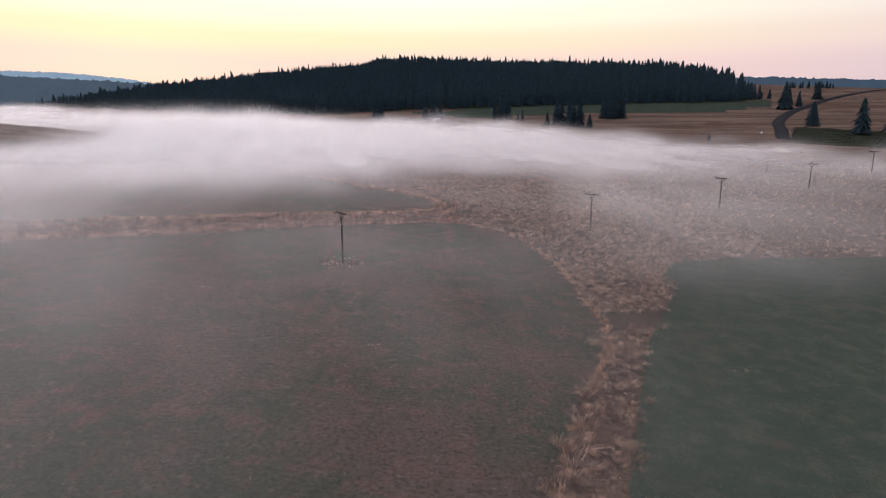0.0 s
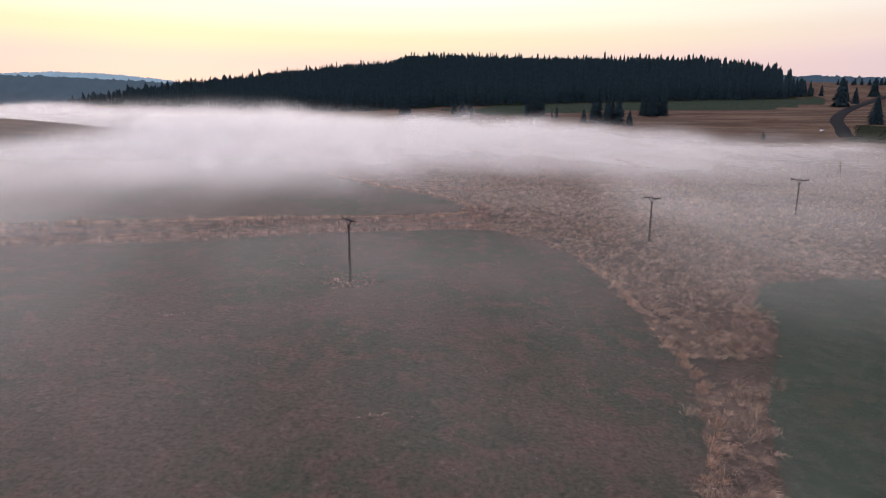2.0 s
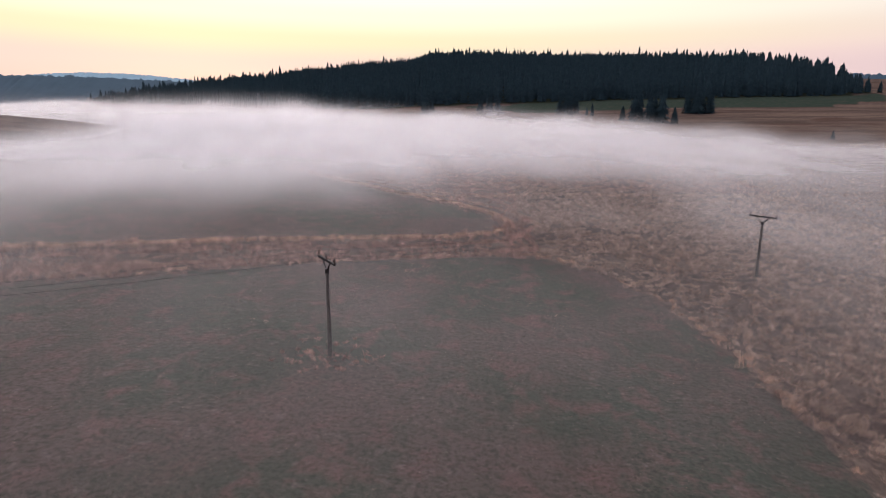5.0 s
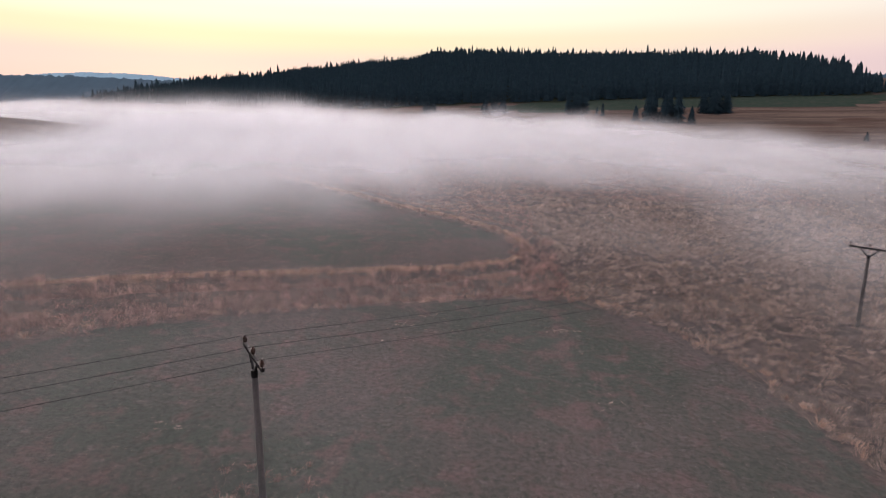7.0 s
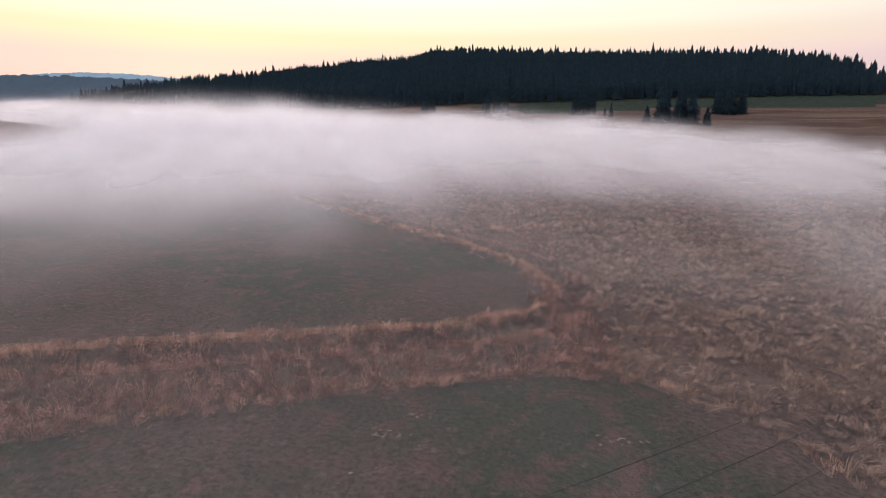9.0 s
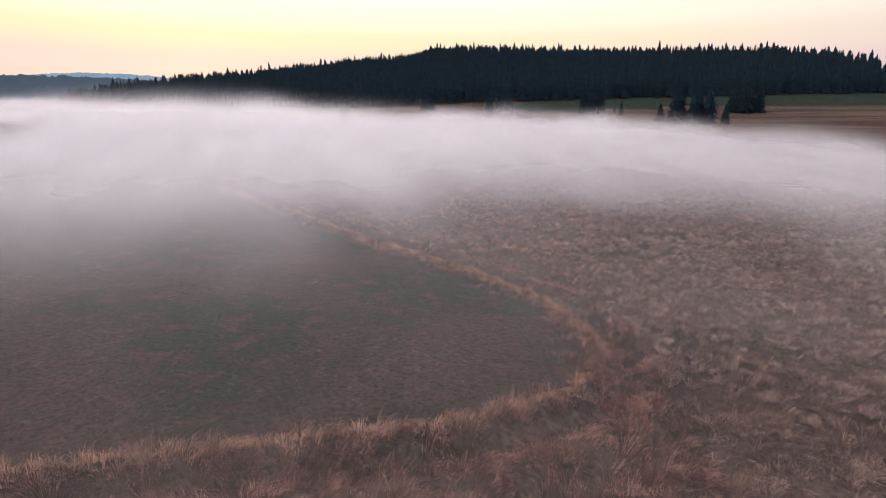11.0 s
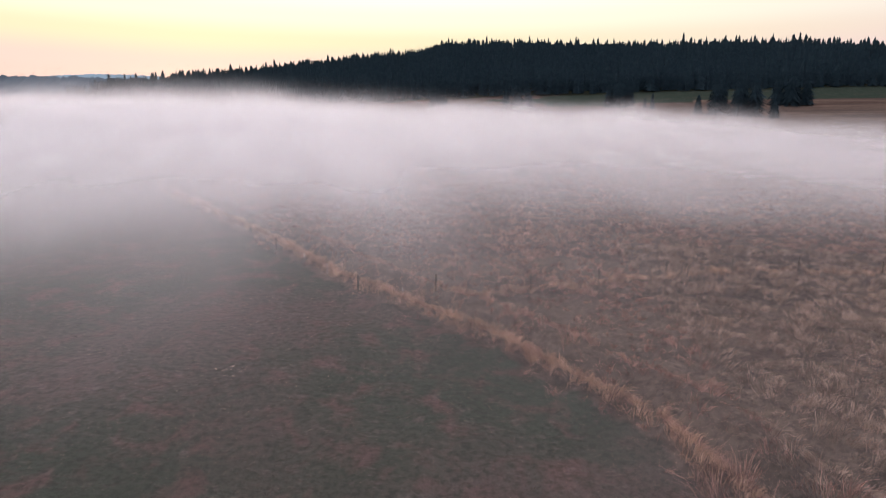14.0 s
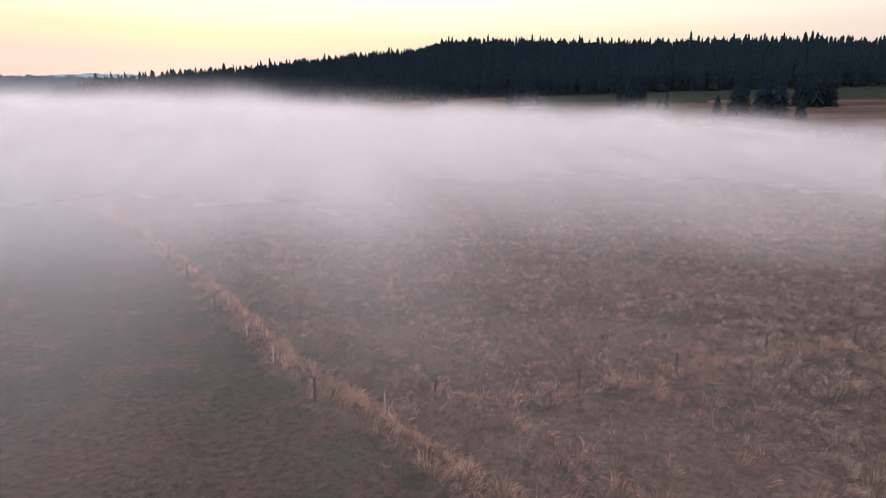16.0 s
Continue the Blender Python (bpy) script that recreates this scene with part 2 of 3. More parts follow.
def bump_at(x, y, cx, cy, sx, sy):
    return np.exp(-((x - cx) / sx) ** 2 - ((y - cy) / sy) ** 2)


def inside(px, py, outline):
    """Signed distance to an outline, positive inside."""
    px, py = np.asarray(px, float), np.asarray(py, float)
    d, odd = np.full(px.shape, 1e9), np.zeros(px.shape, bool)
    for (ax, ay), (bx, by) in zip(outline, outline[1:] + outline[:1]):
        ex, ey = bx - ax, by - ay
        t = np.clip(((px - ax) * ex + (py - ay) * ey) / (ex * ex + ey * ey), 0, 1)
        d = np.minimum(d, np.hypot(px - ax - t * ex, py - ay - t * ey))
        odd ^= ((ay > py) != (by > py)) & (px < (bx - ax) * (py - ay) / (by - ay + 1e-12) + ax)
    return np.where(odd, d, -d)


NEAR_MEADOW = [(-260, -120), (-12, -120), (-7, 10), (7.2, 36), (13, 50), (18, 61), (21.5, 73), (22, 90), (21, 106), (18, 121), (12, 132), (3, 137), (-6, 135), (-15, 131), (-26, 126), (-37, 120), (-48, 113), (-110, 88), (-260, 40)]
FAR_MEADOW = [(-260, 60), (-110, 104), (-60, 125), (-46, 131), (-36, 135), (-23, 140), (-11, 145), (-4, 150), (-1, 158), (-5, 169), (-14, 179), (-25, 188), (-30, 192), (-38, 201), (-48, 211), (-58, 221), (-90, 252), (-150, 290), (-400, 300)]
GREEN_FIELD = [(14, -120), (10, 20), (14, 38), (20, 53), (26, 68), (33, 80), (39, 92), (40, 101), (47, 111), (60, 116), (80, 117.5), (100, 120), (160, 128), (220, 90), (220, -120)]
GREEN_STRIP = [(20, 475), (110, 505), (176, 508), (250, 515), (320, 560), (345, 612), (295, 590), (177, 580), (63, 560), (-30, 520)]
FOREST = [(-620, 800), (-540, 755), (-440, 660), (-330, 580), (-195, 512), (-110, 505), (-44, 535), (63, 557), (177, 577), (295, 590), (345, 622), (354, 650), (361, 700), (363, 735), (348, 800), (330, 860), (320, 1010), (-640, 1010)]
CROSSING = [(16, 70), (36, 76.5), (37, 83), (18, 78.5)]
DARK_BELT = [(196, 338), (214, 352), (236, 388), (252, 412), (292, 380), (420, 300), (380, 240), (262, 300), (232, 318)]


KNOLL = 11.0


def land(x, y):
    """The lie of the land: a damp hollow that falls to the right, then a slope up to the wooded hill."""
    x, y = np.asarray(x, float), np.asarray(y, float)
    u, v = held(x, -650, 650, 40) / 100, held(y, -100, 960, 25) / 100
    rise, steep = soft(v - 2.3, 0.4), soft(v - 5.0, 0.6)
    z = -2.0434 - 4.1338 * u + 0.9991 * v + 1.5029 * u * v + 1.5306 * np.tanh((v - 1.2) / 0.35)
    z += -2.1108 * np.tanh(u / 0.5) * np.exp(-((v - 1) / 1.2) ** 2)
    z += 11.4452 * rise + 3.8682 * steep - 1.0324 * u * rise - 0.3497 * u * steep + 0.5104 * u * u - 0.1911 * u * u * rise
    z += 6.2483 * bump_at(u, v, 0.5, 8.8, 2.6, 2.0) + 5.8897 * bump_at(u, v, -2, 9, 2.5, 2.0) + 11.739 * bump_at(u, v, 2.6, 7.9, 1.2, 1.2)
    z += 11 * bump_at(x, y, -120, 880, 260, 170) + 7 * bump_at(x, y, -420, 740, 150, 110)
    z += 13 * bump_at(x, y, 680, 850, 260, 260) - 24 * bump_at(x, y, -820, 900, 260, 330)
    # the hill's left shoulder lies lower than its crest, and falls away to the left
    back = np.clip((y - 570) / 160, 0, 1)
    step = np.clip((-78 - x) / 62, 0, 1)
    z -= back * (9.2 * step * step * (3 - 2 * step) + 3 * np.clip((-390 - x) / 90, 0, 1))
    return z + KNOLL * bump_at(x, y, -262, 318, 85, 40)


def height(x, y):
    """The ground's height: the land, with the bank and the ditch along the far meadow."""
    x, y = np.asarray(x, float), np.asarray(y, float)
    near = np.clip((260 - y) / 30, 0, 1) * np.clip((x + 140) / 30, 0, 1)
    d = inside(x, y, FAR_MEADOW)
    return land(x, y) + near * (0.6 * np.exp(-((d + 1.2) / 0.9) ** 2) - 0.8 * np.exp(-((d + 3.7) / 1.1) ** 2) + 0.5 * np.exp(-((d + 6.2) / 1.1) ** 2) - 0.4 * np.exp(-((d + 9.4) / 1.4) ** 2))


def tallness(x, y):
    """1 where dry grass stands tall."""
    d = np.maximum(np.maximum(inside(x, y, NEAR_MEADOW), inside(x, y, FAR_MEADOW)), inside(x, y, GREEN_FIELD))
    d = np.maximum(np.maximum(d, inside(x, y, CROSSING)), np.maximum(inside(x, y, GREEN_STRIP), inside(x, y, FOREST)))
    return np.clip(0.5 - d / 2.4, 0, 1)


def grid_lines(lo, hi, a, b, fine, grow=1.07):
    """Lines that lie close between a and b and spread apart outside."""
    mid = list(np.arange(a, b + 1e-6, fine))
    out, s, v = [], fine, b
    while v < hi:
        s *= grow
        v += s
        out.append(v)
    low, s, v = [], fine, a
    while v > lo:
        s *= grow
        v -= s
        low.append(v)
    return np.array(low[::-1] + mid + out)


def mesh_object(name, verts, faces, material, smooth=True, parent=None):
    me = bpy.data.meshes.new(name)
    me.from_pydata(verts if isinstance(verts, list) else verts.tolist(), [], faces if isinstance(faces, list) else faces.tolist())
    me.materials.append(material)
    me.polygons.foreach_set("use_smooth", [smooth] * len(me.polygons))
    me.update()
    ob = new(name, me)
    if parent:
        ob.parent = parent
    return ob


def rough(x, y, size, amount, seed=0.0):
    """Uneven ground, a few waves of that size."""
    k = 6.283 / size
    a = np.sin(k * x + 1.3 * np.sin(k * 0.7 * y + seed)) * np.sin(k * 0.9 * y + 1.1 * np.sin(k * 0.6 * x + 2 * seed))
    b = np.sin(k * 1.9 * x + 2 + seed) * np.sin(k * 2.1 * y + 0.7 + seed)
    return amount * (0.7 * a + 0.3 * b)


def build_ground():
    xs, ys = grid_lines(-4300, 4300, -105, 150, 1.25), grid_lines(-1500, 4800, 0, 270, 1.25)
    gx, gy = np.meshgrid(xs, ys)
    x, y = gx.ravel(), gy.ravel()
    tall = tallness(x, y)
    near = np.clip((420 - y) / 120, 0, 1)
    z = height(x, y) + near * (rough(x, y, 17, 0.16) + tall * rough(x, y, 5.2, 0.22, 1.7))
    n, m = len(xs), len(ys)
    i = (np.arange(m - 1)[:, None] * n + np.arange(n - 1)[None, :]).ravel()
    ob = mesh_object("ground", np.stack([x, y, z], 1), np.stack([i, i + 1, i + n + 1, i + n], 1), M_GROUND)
    green = np.clip(0.5 + np.maximum(inside(x, y, GREEN_FIELD) / 3, inside(x, y, GREEN_STRIP) / 14), 0, 1)
    # the dark belt below the road bank takes the forest floor's colour
    floor = np.clip(0.5 + np.maximum(inside(x, y, FOREST), inside(x, y, DARK_BELT)) / 8, 0, 1)
    track = np.exp(-((x - (0.8 + 0.0022 * (y - 106) ** 2 * (y > 106) + 0.006 * (y - 95) * (y < 95))) / 0.7) ** 2) * np.clip((y - 40) / 20, 0, 1) * np.clip((136 - y) / 4, 0, 1)
    layer = ob.data.color_attributes.new("cover", "FLOAT_COLOR", "POINT")
    layer.data.foreach_set("color", np.stack([tall, green, floor, track], 1).ravel())
    return tagged(ob, "damp autumn meadows with mown grass, dry sedge and a green field", "ground", kind="structure")


build_ground()


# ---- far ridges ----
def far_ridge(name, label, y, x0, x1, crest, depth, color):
    # color already holds the haze of distance, besides the woods' own tone
    m = Nodes(name + "_hazed_woods")
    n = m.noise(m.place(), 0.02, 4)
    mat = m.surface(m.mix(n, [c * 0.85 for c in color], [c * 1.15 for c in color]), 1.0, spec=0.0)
    rng = np.random.default_rng(int(y))
    xs = np.arange(x0, x1, 9.0)
    top = crest(xs) + rng.uniform(-0.5, 1.0, len(xs)) * 7
    verts = np.concatenate([np.stack([xs, np.full_like(xs, y), top], 1), np.stack([xs, np.full_like(xs, y - depth * 0.4), top * 0.6], 1),
                            np.stack([xs, np.full_like(xs, y - depth), np.zeros_like(xs)], 1), np.stack([xs, np.full_like(xs, y + depth), np.zeros_like(xs)], 1)])
    n_ = len(xs)
    i = np.arange(n_ - 1)
    faces = np.concatenate([np.stack([i + a * n_, i + b * n_, i + b * n_ + 1, i + a * n_ + 1], 1) for a, b in ((1, 0), (2, 1), (0, 3))])
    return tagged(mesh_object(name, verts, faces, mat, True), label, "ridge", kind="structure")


# distance haze is painted into these base colours
far_ridge("backdrop_far_ridge", "wooded ridge on the far horizon, hazed pale blue", 3900, -4200, 600, lambda x: 425 - ((x + 2900) / 110) ** 2, 500, (0.22, 0.33, 0.385))
far_ridge("backdrop_left_ridge", "wooded ridge beyond the mist, hazed blue-grey", 2300, -2400, -300, lambda x: 252 - ((x + 2300) / 90) ** 2 * 0.25, 350, (0.06, 0.09, 0.11))
far_ridge("backdrop_right_ridge", "wooded ridge behind the pasture, hazed dark blue", 2500, 700, 4000, lambda x: 250 + 6 * np.sin(x / 170) - ((x - 1750) / 260) ** 2, 350, (0.045, 0.075, 0.10))


# ---- grass ----
def grass(name, label, spots, size, blades, material, seed, lean=0.35, width=0.012, sweep=0.0):
    """One tussock at each spot, its third number its share of the height; a blade is a bent, narrow kite. sweep: how far the blades lie over."""
    rng = np.random.default_rng(seed)
    n = len(spots)
    s = np.repeat(spots, blades, 0)
    k = len(s)
    sheaf = np.repeat(rng.uniform(0.5, 1.3, n), blades)
    h = size * sheaf * rng.uniform(0.55, 1.1, k)
    out = rng.normal(0, 0.2, (k, 2)) * size
    # blades arch outwards from the heart of the tussock, and all a little with the wind
    wind = rng.normal((0.16, -0.1), 0.22, (n, 2))
    if sweep:
        way = np.array([5.5 * noise.noise((u / 4.5, v / 4.5, 1.3)) - 0.9 for u, v in spots[:, :2].tolist()])
        wind = wind + sweep * np.stack([np.cos(way), np.sin(way)], 1)
    wind = np.repeat(wind, blades, 0)
    if spots.shape[1] == 3:
        h = h * s[:, 2]
    bend = (out / size * 1.6 + wind * 1.2 + rng.normal(0, lean * 0.5, (k, 2))) * h[:, None]
    foot = s[:, :2] + out
    z = height(foot[:, 0], foot[:, 1]) - 0.05
    turn = rng.uniform(0, math.pi, k)
    w = np.stack([np.cos(turn), np.sin(turn)], 1) * (width * rng.uniform(0.6, 1.5, k))[:, None]
    a = np.column_stack([foot, z])
    c = np.column_stack([foot + bend * 0.4 + w, z + h * 0.62])
    d = np.column_stack([foot + bend * 0.4 - w, z + h * 0.62])
    e = np.column_stack([foot + bend, z + h * (1.0 - 0.3 * np.clip(np.hypot(bend[:, 0], bend[:, 1]) / h, 0, 1))])
    verts = np.stack([a, c, d, e], 1).reshape(-1, 3)
    o = np.arange(k)[:, None] * 4
    me = bpy.data.meshes.new(name)
    tris = np.concatenate([o + [0, 1, 2], o + [2, 1, 3]]).astype(np.int32)
    me.vertices.add(len(verts))
    me.vertices.foreach_set("co", verts.astype(np.float32).ravel())
    me.loops.add(tris.size)
    me.loops.foreach_set("vertex_index", tris.ravel())
    me.polygons.add(len(tris))
    me.polygons.foreach_set("loop_start", np.arange(0, tris.size, 3, dtype=np.int32))
    me.polygons.foreach_set("loop_total", np.full(len(tris), 3, dtype=np.int32))
    me.materials.append(material)
    me.update(calc_edges=True)
    return tagged(new(name, me), label, "grass", kind="stuff")


def scatter(x0, x1, y0, y1, step, seed, keep):
    rng = np.random.default_rng(seed)
    gx, gy = np.meshgrid(np.arange(x0, x1, step), np.arange(y0, y1, step))
    p = np.stack([gx.ravel(), gy.ravel()], 1) + rng.uniform(-0.5, 0.5, (gx.size, 2)) * step
    return p[keep(p[:, 0], p[:, 1], rng.uniform(0, 1, len(p)))]


def clumped(x, y):
    return 0.5 + 0.5 * np.sin(x * 0.55 + 1.7 * np.sin(y * 0.31)) * np.sin(y * 0.62 + 1.3 * np.sin(x * 0.27))


def tussocks(x, y, size):
    k = 1.5 / size
    n = np.array([noise.noise((u * k, v * k, 3.7)) + 0.5 * noise.noise((u * k * 2.3, v * k * 2.3, 9.1)) for u, v in zip(x.tolist(), y.tolist())])
    return np.clip(0.5 + 1.1 * n, 0, 1)


def mounded(spots, size):
    """Spots with a height each: tall in the heart of a clump, low between clumps."""
    return np.column_stack([spots, 0.5 + 0.8 * tussocks(spots[:, 0], spots[:, 1], size)])


def on_bank(x, y):
    return (x < 4) & (y < 165)


def trench(x, y):
    """Sparse in the ditch behind the far meadow's bank, full on either side."""
    return 1 - 0.85 * np.exp(-((inside(x, y, FAR_MEADOW) + 3.7) / 1.0) ** 2) - 0.5 * np.exp(-((inside(x, y, FAR_MEADOW) + 9.4) / 1.3) ** 2)


def fringe(x, y):
    """The raised edges of the mown meadows, where the grass stands tallest."""
    far, near = inside(x, y, FAR_MEADOW), inside(x, y, NEAR_MEADOW)
    return np.where((far > -1.9) & (far < -0.5), 0.85, np.where((near > -1.4) & (near < -0.1), 0.22, 0.0))


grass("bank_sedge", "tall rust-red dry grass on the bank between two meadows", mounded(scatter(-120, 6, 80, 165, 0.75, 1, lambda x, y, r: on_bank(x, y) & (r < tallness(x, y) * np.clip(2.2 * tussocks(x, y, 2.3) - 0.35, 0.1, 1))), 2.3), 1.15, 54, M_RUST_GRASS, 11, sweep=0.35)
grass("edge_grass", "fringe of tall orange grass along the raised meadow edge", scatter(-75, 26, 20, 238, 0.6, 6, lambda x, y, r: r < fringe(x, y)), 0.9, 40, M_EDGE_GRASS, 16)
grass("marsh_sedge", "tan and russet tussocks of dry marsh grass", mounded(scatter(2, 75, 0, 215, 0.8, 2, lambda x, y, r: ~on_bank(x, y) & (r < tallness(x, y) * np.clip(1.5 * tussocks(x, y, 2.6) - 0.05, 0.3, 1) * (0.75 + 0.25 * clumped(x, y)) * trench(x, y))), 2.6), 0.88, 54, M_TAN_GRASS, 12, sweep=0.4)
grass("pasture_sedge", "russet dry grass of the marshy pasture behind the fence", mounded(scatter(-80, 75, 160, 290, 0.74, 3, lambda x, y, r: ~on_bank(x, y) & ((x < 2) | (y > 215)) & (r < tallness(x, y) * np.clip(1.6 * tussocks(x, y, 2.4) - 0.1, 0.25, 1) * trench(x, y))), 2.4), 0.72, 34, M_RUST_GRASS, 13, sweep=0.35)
grass("outer_sedge", "pale dry grass in the wet hollow below the road", scatter(75, 190, 110, 330, 1.8, 4, lambda x, y, r: r < tallness(x, y) * (0.25 + 0.75 * clumped(x, y))), 1.0, 16, M_TAN_GRASS, 14, 0.35, 0.035)
grass("mown_grass", "short brown stubble of the mown meadow", scatter(-70, 55, 15, 225, 0.75, 5, lambda x, y, r: (tallness(x, y) < 0.4) & (r < 0.1 + 0.8 * clumped(x * 0.6, y * 0.6))), 0.17, 8, M_SHORT_GRASS, 15, 1.1, 0.018)
# low, nearly black blades over the dark belt below the road bank
grass("dark_low_growth", "low dark growth below the road bank", scatter(195, 330, 300, 415, 1.7, 7, lambda x, y, r: (inside(x, y, DARK_BELT) > 0) & (r < 0.35 + 0.6 * clumped(x * 0.5, y * 0.5))), 0.38, 14, M_DARK_GROWTH, 18, 1.0, 0.1)
FENCE = [(-26, 188.5), (-19, 190), (-10, 193), (5, 201), (14, 204.5), (30, 206.5), (60, 212)]


def by_fence(x, y):
    d = np.full(x.shape, 1e9)
    for (ax, ay), (bx, by) in zip(FENCE, FENCE[1:]):
        ex, ey = bx - ax, by - ay
        t = np.clip(((x - ax) * ex + (y - ay) * ey) / (ex * ex + ey * ey), 0, 1)
        d = np.minimum(d, np.hypot(x - ax - t * ex, y - ay - t * ey))
    return d


grass("fence_grass", "pale tall grass left standing along the fence", scatter(-28, 62, 186, 214, 0.7, 9, lambda x, y, r: (by_fence(x, y) < 0.8) & (r < 0.55)), 0.95, 30, M_EDGE_GRASS, 19)
STRAW = [(-14, 125), (1.7, 127), (-11.8, 128), (-29.7, 171.8), (-27, 104), (-14, 121), (5, 113), (35.4, 61), (33, 65), (-8, 62), (2, 78), (-35, 80)]
straw = np.concatenate([np.random.default_rng(20 + i).normal((x, y), (0.9, 0.35), (14, 2)) for i, (x, y) in enumerate(STRAW)])
grass("straw_wisps", "small wisps of pale straw left lying on the mown meadow", straw, 0.14, 20, M_TAN_GRASS, 20, 1.4, 0.018)
grass("pole_tufts", "ring of tall dry grass left round a power pole", np.random.default_rng(8).normal((-17.7, 97.2), (1.9, 1.6), (60, 2)), 0.55, 34, M_RUST_GRASS, 17)


# ---- spruces ----
def spruce_shape(tiers, boughs, seed, slim=0.19):
    """A spruce one metre tall: whorls of drooping boughs, narrowing to a thin leader. Returns verts and triangles."""
    rng = np.random.default_rng(seed)
    verts, tris = [], []
    for k in range(tiers):
        f = (k + 0.3 * rng.random()) / tiers
        z = 0.06 + 0.90 * f ** 0.92
        reach = slim * (1 - f) ** 0.8 * rng.uniform(0.85, 1.12) + 0.012
        drop = reach * rng.uniform(0.3, 0.5)
        spin = rng.uniform(0, 6.28)
        o, n = len(verts), 2 * boughs
        # one whorl: a closed skirt whose rim runs out into bough tips and back between them
        verts.append((0, 0, min(z + 1.5 / tiers, 0.975)))
        for b in range(n):
            a = spin + 6.283 * (b + rng.uniform(-0.3, 0.3)) / n
            r = reach * (rng.uniform(0.8, 1.2) if b % 2 == 0 else rng.uniform(0.45, 0.68))
            verts.append((math.cos(a) * r, math.sin(a) * r, z - drop * (rng.uniform(0.7, 1.2) if b % 2 == 0 else rng.uniform(0.0, 0.35))))
        tris += [(o, o + 1 + b, o + 1 + (b + 1) % n) for b in range(n)]
    o = len(verts)
    verts += [(0.016, 0, 0.86), (-0.01, 0.014, 0.86), (-0.01, -0.014, 0.86), (0, 0, 0.985)]
    tris += [(o, o + 1, o + 3), (o + 1, o + 2, o + 3), (o + 2, o, o + 3)]
    return np.array(verts), np.array(tris)


def build_forest():
    rng = np.random.default_rng(5)
    kinds = [spruce_shape(8, 5, s, 0.15 + 0.014 * s) for s in range(6)]
    gx, gy = np.meshgrid(np.arange(-640, 400, 6.6), np.arange(495, 985, 6.6))
    p = np.stack([gx.ravel(), gy.ravel()], 1) + rng.uniform(-2.8, 2.8, (gx.size, 2))
    d = inside(p[:, 0], p[:, 1], FOREST)
    p, d = p[d > 0], d[d > 0]
    # the interior, hidden behind the edge and below the crest, is planted wider
    keep = (d < 30) | (p[:, 1] > 640) & (rng.uniform(0, 1, len(p)) < 0.8) | (rng.uniform(0, 1, len(p)) < 0.6)
    p, d = p[keep], d[keep]
    tall = rng.normal(15.8, 2.2, len(p)) + (rng.uniform(0, 1, len(p)) < 0.12) * 4.0 + np.where(p[:, 0] > 150, rng.uniform(-4, 3.5, len(p)), 0) + np.where((p[:, 0] > 290) & (p[:, 1] > 690), 3, 0) - np.where((p[:, 0] > 318) & (p[:, 1] < 690), 4, 0) - np.where(p[:, 0] < -380, rng.uniform(2, 7, len(p)), 0)
    z = height(p[:, 0], p[:, 1])
    which = rng.integers(0, len(kinds), len(p))
    verts, tris, o = [], [], 0
    for k, (v, t) in enumerate(kinds):
        sel = which == k
        n = sel.sum()
        a = rng.uniform(0, 6.28, n)
        s = tall[sel]
        w = s * rng.uniform(0.85, 1.25, n)
        x = (v[None, :, 0] * np.cos(a)[:, None] - v[None, :, 1] * np.sin(a)[:, None]) * w[:, None] + p[sel, 0][:, None]
        y = (v[None, :, 0] * np.sin(a)[:, None] + v[None, :, 1] * np.cos(a)[:, None]) * w[:, None] + p[sel, 1][:, None]
        zz = v[None, :, 2] * s[:, None] + z[sel][:, None]
        verts.append(np.stack([x, y, zz], 2).reshape(-1, 3))
        tris.append((t[None] + (np.arange(n) * len(v))[:, None, None]).reshape(-1, 3) + o)
        o += n * len(v)
    ob = mesh_object("spruce_forest", np.concatenate(verts), np.concatenate(tris), M_NEEDLES, False)
    return tagged(ob, "dense dark spruce forest covering the long hill", "forest", kind="stuff")


build_forest()


def spruce(x, y, tall, seed, label, group="", slim=0.2):
    base = new("spruce_tree")
    base.location = (x, y, float(height(x, y)) - 0.1)
    v, t = spruce_shape(19, 11, seed, slim * 1.3)
    mesh_object("crown", v * tall, t, M_NEEDLES, False, base)
    n, vs, fs = 7, [], []
    for r, z in ((0.017, -0.02), (0.011, 0.3), (0.005, 0.7), (0.0015, 0.95)):
        vs += [(math.cos(6.283 * i / n) * r * tall, math.sin(6.283 * i / n) * r * tall, z * tall) for i in range(n)]
    for k in range(3):
        fs += [(k * n + i, k * n + (i + 1) % n, k * n + n + (i + 1) % n, k * n + n + i) for i in range(n)]
    mesh_object("trunk", vs, fs, M_BARK, True, base)
    return tagged(base, label, "spruce tree", group)


CLUMP = "lone spruces before the forest"
